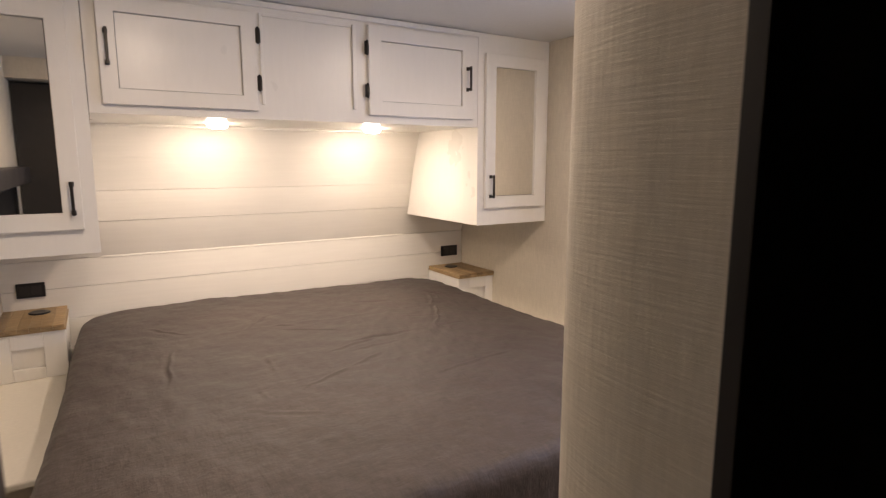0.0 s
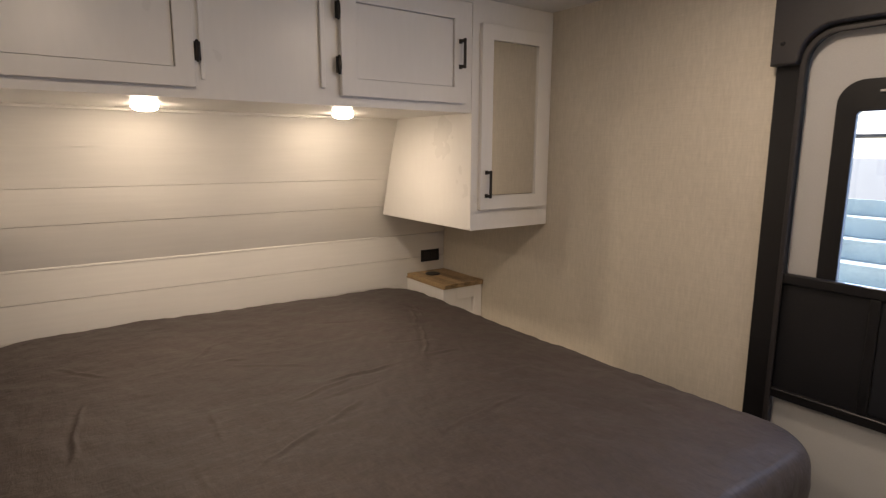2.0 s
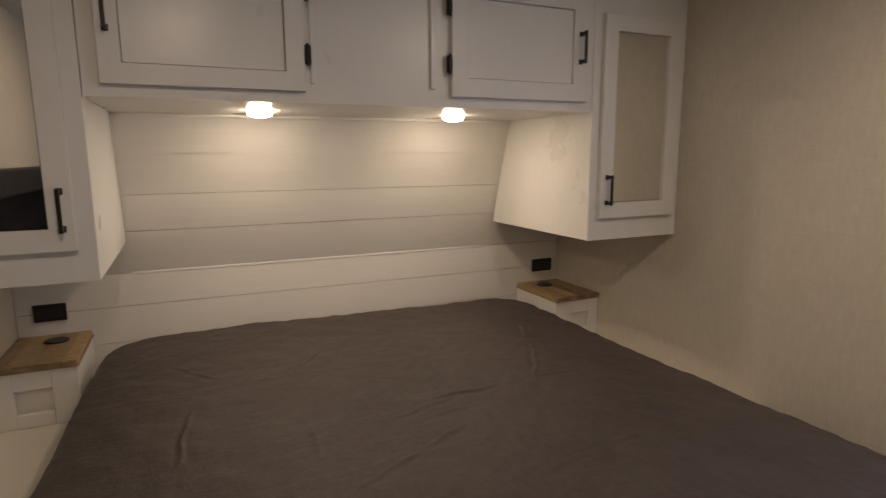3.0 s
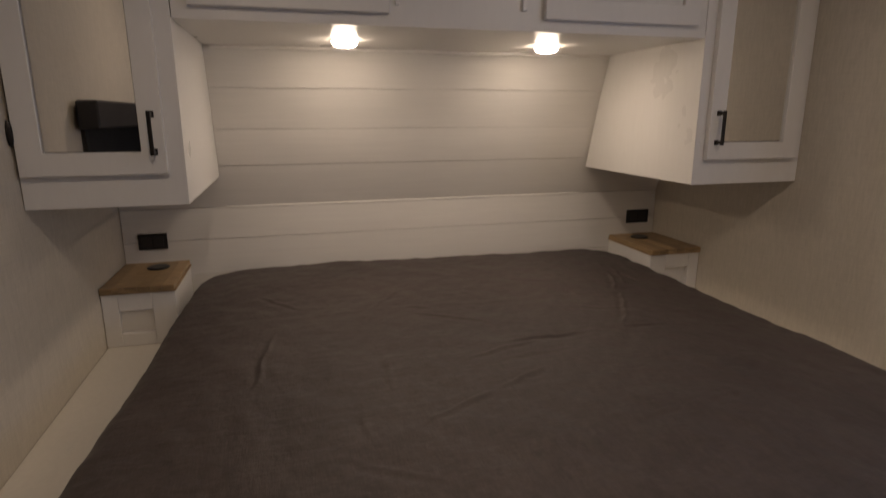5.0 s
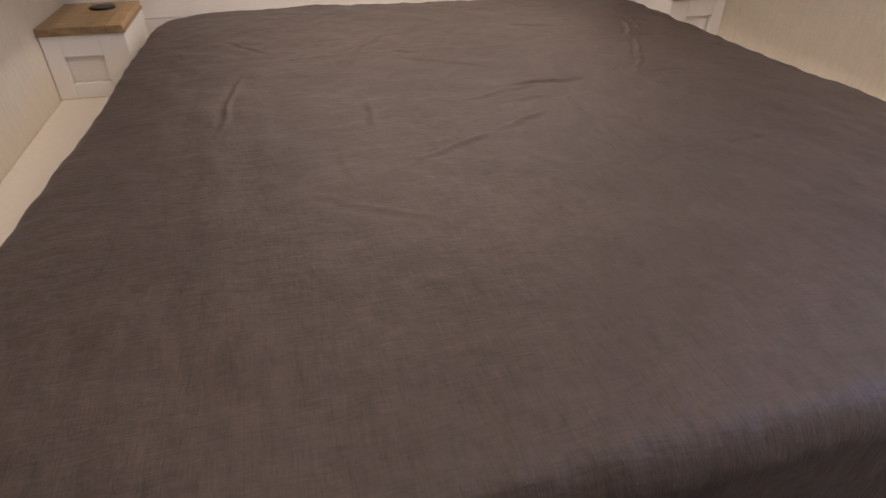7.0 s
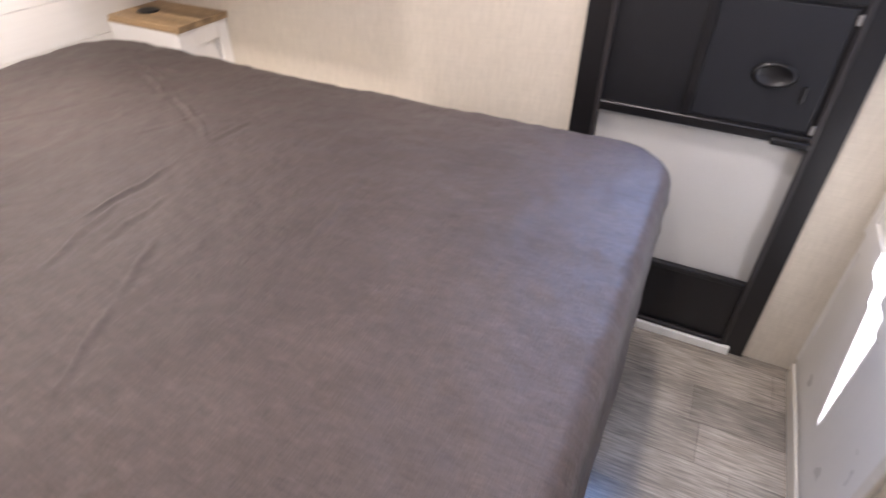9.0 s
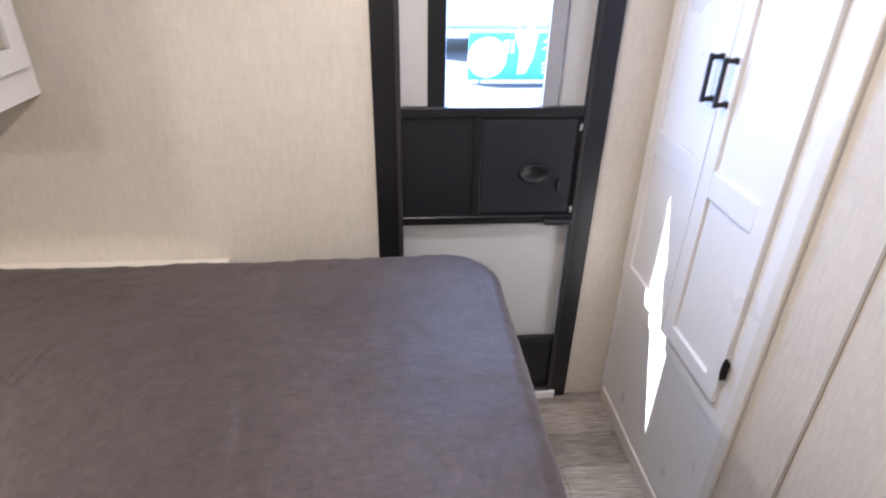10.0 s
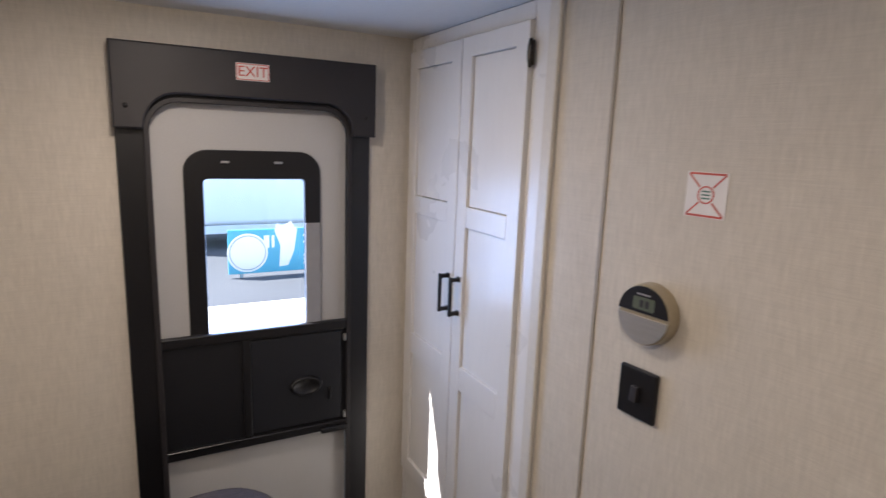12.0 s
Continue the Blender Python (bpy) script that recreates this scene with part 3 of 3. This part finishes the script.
side_shelf(BX1 + 0.008, W - 0.001)
side_shelf(-W + 0.001, BX0 - 0.014)
nightstand(0.928, W - 0.002, -1)
nightstand(-W + 0.002, -0.938, 1)


def outlet(x0, x1):
    t = thing("outlet", ((x0 + x1) / 2, HEAD, 0.964), "black outlet plate on the cream head wall", "outlet", "wall outlets")
    part("plate", box(x0, x1, HEAD - 0.008, HEAD - 0.001, 0.932, 0.996, 0.002), M_BLACK, t)
    for k in (0.3, 0.7):
        c = x0 + (x1 - x0) * k
        part("socket", box(c - 0.018, c + 0.018, HEAD - 0.0105, HEAD - 0.0082, 0.945, 0.983, 0.001), M_HOOD, t)
    return t


outlet(1.015, 1.132)
outlet(-1.115, -1.011)

# ---- outside door ----
door_1 = thing("door_1", (W, 0.46, 0), "black-framed entry door with a window and screen door", "door", "", "structure")
ARCH = rounded(0.177, 0.742, 0.045, 1.868, (0.01, 0.01, 0.085, 0.085), 9)
part("frame", ring("x", rounded(0.110, 0.813, 0.002, 1.898, (0.002, 0.002, 0.1, 0.1), 9), ARCH, W - 0.016, W + 0.058, bevel=0.003), M_BLACK, door_1, "black door frame")
part("seal", ring("x", rounded(0.171, 0.748, 0.039, 1.874, (0.012, 0.012, 0.09, 0.09), 9), rounded(0.186, 0.733, 0.054, 1.858, (0.01, 0.01, 0.078, 0.078), 9), W - 0.024, W - 0.014, bevel=0.003), M_HOOD, door_1)
WIN = rounded(0.315, 0.603, 1.166, 1.646, (0.012,) * 4, 9)
leaf = part("leaf", ring("x", rounded(0.18, 0.739, 0.047, 1.865, (0.012, 0.012, 0.083, 0.083), 9), rounded(0.285, 0.633, 1.1495, 1.690, (0.02,) * 4, 9), W + 0.016, W + 0.046), M_LEAF, door_1, "light grey door skin")
part("window_frame", ring("x", rounded(0.265, 0.655, 1.150, 1.731, (0.02, 0.02, 0.065, 0.065), 9), WIN, W + 0.0, W + 0.0155, bevel=0.003), M_BLACK, leaf, "black window surround")
pane = part("pane", box(W + 0.030, W + 0.034, 0.2855, 0.6325, 1.150, 1.6895), M_GLASS, leaf, "clear window glass")
pane.visible_shadow = False
for y in (0.394, 0.544):
    part("window_clip", box(W - 0.008, W - 0.001, y - 0.012, y + 0.012, 1.693, 1.700, 0.002), M_ALU, leaf)
part("shade", box(W - 0.005, W - 0.001, 0.268, 0.3145, 1.170, 1.508, 0.0005), M_SHADE, leaf, "grey shade track")
scr = part("screen_panel", box(W - 0.004, W + 0.006, 0.18, 0.739, 0.800, 1.150, 0.001), M_SCREEN, door_1, "black screen panel")
part("crossbar", box(W - 0.018, W + 0.004, 0.178, 0.741, 1.146, 1.178, 0.005, 3), M_BLACK, door_1)
part("crossbar", box(W - 0.018, W + 0.004, 0.178, 0.741, 0.786, 0.816, 0.005, 3), M_BLACK, door_1)
part("divider", box(W - 0.014, W - 0.003, 0.489, 0.514, 0.816, 1.146, 0.003), M_BLACK, scr)
part("slider", box(W - 0.010, W - 0.004, 0.198, 0.488, 0.824, 1.138, 0.003), M_SLIDER, scr, "dark sliding screen flap")
m = Matrix.Translation((W - 0.010, 0.319, 0.962)) @ pose(0, 0, 0, 0, -90) @ Matrix.Diagonal((0.62, 1, 1, 1))
part("pull", lathe([(0, 0.006), (0.034, 0.005), (0.040, 0.010), (0.046, 0.012), (0.052, 0.006), (0.054, 0.0)], m), M_BLACK, scr, "oval black finger pull", smooth=True)
part("latch_knob", box(W - 0.022, W - 0.010, 0.236, 0.246, 0.900, 0.945, 0.003), M_BLACK, scr)
for z in (0.835, 1.115):
    part("catch", box(W - 0.020, W - 0.006, 0.182, 0.194, z - 0.012, z + 0.012, 0.003), M_ALU, scr, "small metal catch")
part("latch", box(W - 0.032, W - 0.012, 0.179, 0.274, 0.783, 0.803, 0.006, 3), M_BLACK, door_1, "black latch bar")
part("lower_bar", box(W - 0.012, W + 0.010, 0.178, 0.741, 0.276, 0.298, 0.004), M_BLACK, door_1)
part("kick_plate", box(W - 0.006, W + 0.010, 0.18, 0.739, 0.048, 0.276, 0.003), M_BLACK, door_1, "black kick plate")
part("sill", box(W - 0.030, W + 0.058, 0.154, 0.774, 0.001, 0.036, 0.004), M_SILL, door_1, "white door sill")

notch = [(0.104, 1.783), (0.104, 2.006), (0.816, 2.006), (0.816, 1.783), (0.749, 1.783)]
for k in range(9):
    a = radians(0 + 90 * k / 8)
    notch.append((0.659 + 0.085 * math.cos(a), 1.792 + 0.088 * math.sin(a)))
for k in range(9):
    a = radians(90 + 90 * k / 8)
    notch.append((0.262 + 0.085 * math.cos(a), 1.792 + 0.088 * math.sin(a)))
notch.append((0.172, 1.783))
hood = part("header", prism("x", notch, W - 0.052, W - 0.001, 0.005), M_HOOD, door_1, "charcoal moulded door header")
for y in (0.135, 0.785):
    m = Matrix.Translation((W - 0.052, y, 1.842)) @ pose(0, 0, 0, 0, -90)
    part("screw_cap", lathe([(0.0065, -0.001), (0.0062, 0.002), (0.003, 0.0035), (0, 0.004)], m, 14), M_BLACK, hood, smooth=True)

# the whole door stands a little wider and lower than its parts were drawn
door_1.location.y = 0.473
door_1.scale = (1, 1.018, 0.995)

xs = thing("exit_sign", (W - 0.054, 0.4825, 1.9415), "small white sign with red EXIT lettering on the door header", "sign")
part("plate", box(W - 0.0545, W - 0.0525, 0.437, 0.528, 1.918, 1.965, 0.0006), M_STICKER, xs)
facing_room = Matrix.Translation((W - 0.0552, 0.4825, 1.9415)) @ pose(0, 0, 0, 90, 0, -90)
part("lettering", lettering("EXIT", 0.040, facing_room), M_RED, xs, "red word EXIT")
part("border", ring("x", rounded(0.4385, 0.5265, 1.9195, 1.9635, (0.002,) * 4, 3), rounded(0.4405, 0.5245, 1.9215, 1.9615, (0.002,) * 4, 3), W - 0.0555, W - 0.0546), M_RED, xs)

# ---- wardrobe ----
WF = BACK
wd = thing("wardrobe", (0.79, -0.14, 0), "tall white built-in wardrobe with two panelled doors", "wardrobe")
part("body", box(0.412, W - 0.002, HALL + 0.022, WF, 0.002, CEIL - 0.002, 0.002), M_WHITE, wd)
part("corner_post", box(0.449, 0.503, WF + 0.0005, WF + 0.010, 0.002, CEIL - 0.002, 0.003, 3), M_WHITE, wd)
part("edge_bead", box(0.411, 0.4485, WF + 0.0005, WF + 0.014, 0.002, CEIL - 0.002, 0.005, 3), M_TRIM, wd, "cream edge bead")
part("wall_stile", box(1.153, W - 0.002, WF + 0.0005, WF + 0.008, 0.064, CEIL - 0.002, 0.002), M_WHITE, wd)
part("bottom_rail", box(0.5045, 1.1515, WF + 0.0005, WF + 0.006, 0.515, 0.580, 0.002), M_WHITE, wd)
part("top_rail", box(0.5045, 1.1515, WF + 0.0005, WF + 0.008, 2.052, CEIL - 0.002, 0.002), M_WHITE, wd)
part("baseboard", box(0.504, 1.136, WF + 0.0065, WF + 0.018, 0.002, 0.062, 0.004, 3), M_TRIM, wd, "cream baseboard")
TURN = Matrix.Translation((0, WF + 0.0225, 0)) @ pose(0, 0, 0, 0, 0, 180)
RAILS = ((1.045, 1.117), (1.533, 1.592))
wl = shaker(wd, -1.150, -0.8145, 0.585, 2.048, TURN, 0.054, rails=RAILS)
wr = shaker(wd, -0.8095, -0.505, 0.585, 2.048, TURN, 0.052, rails=RAILS)
bar_handle(wl, -0.842, 1.268, 1.385, TURN, 0.006)
bar_handle(wr, -0.778, 1.270, 1.387, TURN, 0.006)
for z in (0.702, 1.975):
    hinge(wr, -0.496, z, TURN, 0.066)

# ---- small things on the thermostat wall ----
TX, TZ, TR = 0.118, 1.463, 0.0585
th = thing("thermostat", (TX, BACK, TZ), "round champagne and black thermostat on the wallpaper wall", "thermostat")
m = Matrix.Translation((TX, BACK, TZ)) @ pose(0, 0, 0, -90)
part("case", lathe([(0, 0.0005), (TR, 0.0005), (TR + 0.001, 0.004), (TR - 0.0005, 0.026), (TR - 0.002, 0.0295), (TR - 0.004, 0.030), (0, 0.030)], m, 56), M_CHAMPAGNE, th, smooth=False)
TY = BACK + 0.0301


def disc_cut(up, r=TR - 0.0035):
    a0, a1 = (4, 176) if up else (184, 356)
    return [(TX + r * math.cos(radians(a0 + (a1 - a0) * k / 28)), TZ + r * math.sin(radians(a0 + (a1 - a0) * k / 28))) for k in range(29)]


part("upper_face", prism("y", disc_cut(True), TY, TY + 0.003), M_BLACK, th, "glossy black upper face")
part("lower_face", prism("y", disc_cut(False), TY, TY + 0.003), M_ALU, th, "brushed silver lower face")
part("display", prism("y", rounded(TX - 0.025, TX + 0.022, TZ + 0.010, TZ + 0.034, (0.003,) * 4, 3), TY + 0.003, TY + 0.0042), M_LCD, th, "grey-green display")
for x in (-0.010, 0.002):
    part("digit", box(TX + x - 0.004, TX + x + 0.004, TY + 0.0042, TY + 0.0047, TZ + 0.015, TZ + 0.029), M_HOOD, th)
part("maker_mark", box(TX - 0.015, TX + 0.015, TY + 0.003, TY + 0.0036, TZ + 0.038, TZ + 0.041), M_ALU, th)

sw = thing("light_switch", (0.129, BACK, 1.2965), "square black light switch below the thermostat", "switch")
part("plate", box(0.0855, 0.1725, BACK + 0.0005, BACK + 0.011, 1.2455, 1.3475, 0.004, 3), M_BLACK, sw)
part("rocker", placed(box(-0.008, 0.008, -0.004, 0.009, -0.016, 0.016, 0.002), Matrix.Translation((0.129, BACK + 0.013, 1.2965)) @ pose(0, 0, 0, 8)), M_HOOD, sw, "black rocker")

ws = thing("safety_sticker", (0.039, BACK, 1.695), "square white sticker with a red cross and circle", "sticker")
cx, cz = 0.039, 1.695
part("sheet", box(cx - 0.038, cx + 0.038, BACK + 0.0004, BACK + 0.0014, cz - 0.039, cz + 0.039), M_STICKER, ws)
for sx in (-1, 1):
    for sz in (-1, 1):
        c, d = Vector((cx + sx * 0.012, 0, cz + sz * 0.013)), Vector((cx + sx * 0.034, 0, cz + sz * 0.035))
        nrm = Vector((-(d - c).z, 0, (d - c).x)).normalized() * 0.0014
        loop = [(c.x + nrm.x, c.z + nrm.z), (d.x + nrm.x, d.z + nrm.z), (d.x - nrm.x, d.z - nrm.z), (c.x - nrm.x, c.z - nrm.z)]
        part("cross_bar", prism("y", loop, BACK + 0.0015, BACK + 0.002), M_RED, ws)
circ = [(cx + 0.0155 * math.cos(2 * math.pi * k / 32), cz + 0.0155 * math.sin(2 * math.pi * k / 32)) for k in range(32)]
circ2 = [(cx + 0.013 * math.cos(2 * math.pi * k / 32), cz + 0.013 * math.sin(2 * math.pi * k / 32)) for k in range(32)]
part("circle", ring("y", circ, circ2, BACK + 0.0015, BACK + 0.002), M_RED, ws)
for z in (-0.036, 0.036):
    part("border_bar", box(cx - 0.034, cx + 0.034, BACK + 0.0015, BACK + 0.002, cz + z - 0.0018, cz + z + 0.0018), M_RED, ws)
for z in (-0.006, 0, 0.006):
    part("print_bar", box(cx - 0.008, cx + 0.008, BACK + 0.0015, BACK + 0.002, cz + z - 0.0012, cz + z + 0.0012), M_GREEN, ws)

for t in (th, sw, ws):
    t.location.y = face(t.location.x)
    t.rotation_euler.z = math.atan(SLANT)

# ---- window with its valance on the west wall ----
win = thing("window_1", (-W, 0.6, 0.98), "side window covered by a black pulled-down shade", "window", "", "structure")
part("window_frame", ring("x", rounded(WY0 + 0.001, WY1 - 0.001, WZ0 + 0.001, WZ1 - 0.001, (0.03,) * 4, 5), rounded(WY0 + 0.03, WY1 - 0.03, WZ0 + 0.03, WZ1 - 0.03, (0.03,) * 4, 5), -W - 0.05, -W + 0.012), M_BLACK, win)
part("shade", box(-W - 0.012, -W - 0.006, WY0 + 0.02, WY1 - 0.02, WZ0 + 0.02, WZ1 - 0.02), M_SCREEN, win, "black pleated shade")
va = thing("window_valance", (-W, 0.6, 1.40), "charcoal padded valance box over the side window", "valance")
part("box", box(-W + 0.0125, -W + 0.075, -0.08, 1.30, 1.398, 1.488, 0.008, 3), M_HOOD, va)

# ---- outside ----
ground = setting("ground", box(-300, 300, -300, 300, -0.96, -0.90), M_ASPHALT, "grey asphalt lot reaching the horizon", "ground")
setting("pavement", box(1.4, 8.6, -14, 16, -0.896, -0.885, 0.002), M_CONCRETE, "pale sunlit concrete apron", "pavement")

sb = thing("sign_board", (10.4, -1.4, -0.9), "teal blue board with a white round emblem and white shapes", "sign")
part("board", box(10.40, 10.46, -2.75, -0.62, -0.82, 0.02, 0.01), M_BLUE, sb)
for y in (-2.5, -0.85):
    part("leg", box(10.41, 10.45, y - 0.03, y + 0.03, -0.899, -0.82, 0.004), M_STEP, sb)
m = Matrix.Translation((10.398, -0.97, -0.42)) @ pose(0, 0, 0, 0, -90)
em = part("emblem", lathe([(0.37, -0.001), (0.37, 0.006), (0.34, 0.008), (0, 0.008)], m), M_STICKER, sb, "white round emblem")
part("emblem_rim", lathe([(0.335, 0.0082), (0.335, 0.010), (0.315, 0.010), (0.315, 0.0082)], m), M_STEP, em)
plume = [(-1.55, -0.72), (-1.72, -0.70), (-1.84, -0.42), (-1.90, 0.00), (-1.78, 0.16), (-1.62, 0.06), (-1.52, 0.14), (-1.47, -0.02), (-1.58, -0.30)]
part("plume", prism("x", plume, 10.388, 10.399), M_STICKER, sb, "white cut-out shape")
for z in (-0.12, -0.25, -0.52, -0.60, -0.68):
    part("text_bar", box(10.394, 10.3995, -2.62, -2.02, z - 0.022, z + 0.022), M_STICKER, sb)
for y, w in ((-1.32, 0.10), (-1.16 - 0.28, 0.05)):
    part("text_bar", box(10.394, 10.3995, y - w / 2, y + w / 2, -0.34, -0.10), M_STICKER, sb)

def trailer(x, y0, y1, label):
    t = thing("travel_trailer", (x, (y0 + y1) / 2, -0.9), label, "trailer")
    part("body", box(x, x + 2.4, y0, y1, -0.35, 2.35, 0.12, 4), M_TRAILER, t)
    part("skirt", box(x + 0.05, x + 2.3, y0 + 0.2, y1 - 0.2, -0.55, -0.352, 0.01), M_TRAILER, t)
    for k in range(2):
        c = y0 + (y1 - y0) * (0.04 + 0.20 * k)
        w = part("window", ring("x", rounded(c, c + 1.1, 0.7, 1.4, (0.08,) * 4, 5), rounded(c + 0.05, c + 1.05, 0.75, 1.35, (0.06,) * 4, 5), x - 0.02, x + 0.002), M_BLACK, t)
        part("pane", box(x - 0.012, x - 0.002, c + 0.045, c + 1.055, 0.745, 1.355), M_DARKGLASS, w)
    for k in (0.28, 0.38):
        c = y0 + (y1 - y0) * k
        w = part("wheel", rod((x + 0.02, c, -0.56), (x + 0.24, c, -0.56), 0.335, seg=28), M_TYRE, t)
        part("cover", rod((x - 0.03, c, -0.56), (x + 0.018, c, -0.56), 0.33, seg=28), M_TRAILER, w, "white wheel cover")
    for y in (y0 + 0.4, y1 - 0.4):
        part("jack", box(x + 0.3, x + 0.4, y - 0.05, y + 0.05, -0.899, -0.552, 0.005), M_BLACK, t)
    return t


trailer(13.5, -6.5, 0.9, "white travel trailer parked across the lot")
trailer(7.4, 4.6, 10.8, "white travel trailer parked beyond the entry steps")

st = thing("entry_steps", (4.8, 1.35, -0.9), "broad galvanised metal steps standing on the concrete", "steps")
for k in range(9):
    z = -0.72 + 0.2 * k
    x = 4.2 + 0.24 * k
    part("tread", box(x, x + 0.26, 0.77, 2.50, z - 0.03, z, 0.006), M_STEP, st)
    part("riser", box(x + 0.245, x + 0.258, 0.77, 2.50, z + 0.001, z + 0.169, 0.002), M_STEP, st)
for y in (0.75, 2.52):
    bm = prism("y", [(4.15, -0.884), (4.45, -0.884), (6.35, 0.70), (6.35, 0.86), (6.18, 0.86), (4.15, -0.83)], y - 0.02, y + 0.02)
    part("stringer", bm, M_ALU, st)
    part("post", rod((4.35, y, -0.74), (4.35, y, 1.60), 0.016), M_ALU, st)
    part("post", rod((6.25, y, 0.90), (6.25, y, 1.95), 0.02), M_BLACK, st)
part("rail", rod((6.25, 0.75, 1.70), (6.25, 2.52, 1.70), 0.025), M_BLACK, st)
for y in (0.85, 2.40):
    part("support", rod((6.2, y, -0.884), (6.2, y, 0.90), 0.035), M_ALU, st)

# ---- pieces ----
# shiplap boards on the head wall
levels = [0.54, 0.680, 0.820, 0.960, KINK, 1.2535, 1.391, 1.536, 1.70]
for z0, z1 in zip(levels, levels[1:]):
    g = 0.0010
    a, b = (head_y(z0), z0 + g), (head_y(z1), z1 - g)
    loop = [a, b, (b[0] + 0.012, b[1]), (a[0] + 0.012, a[1])]
    part("board", prism("x", loop, -W + 0.002, W - 0.002, 0.001), M_SHIPLAP, wall_north)

# floor planks in the aisle
random.seed(4)
rowx = -W + 0.002
while rowx < W - 0.01:
    y = -1.53 - random.random() * 0.6
    x2 = min(rowx + 0.1515, W - 0.002)
    while y < 1.4:
        y2 = y + random.uniform(0.75, 1.05)
        a, b = max(y, -1.535), min(y2, 1.4)
        if b - a > 0.02:
            part("plank", box(rowx + 0.0005, x2, a + 0.0005, b - 0.0005, -0.0038, 0.0008), M_FLOOR, floor)
        y = y2
    rowx += 0.152
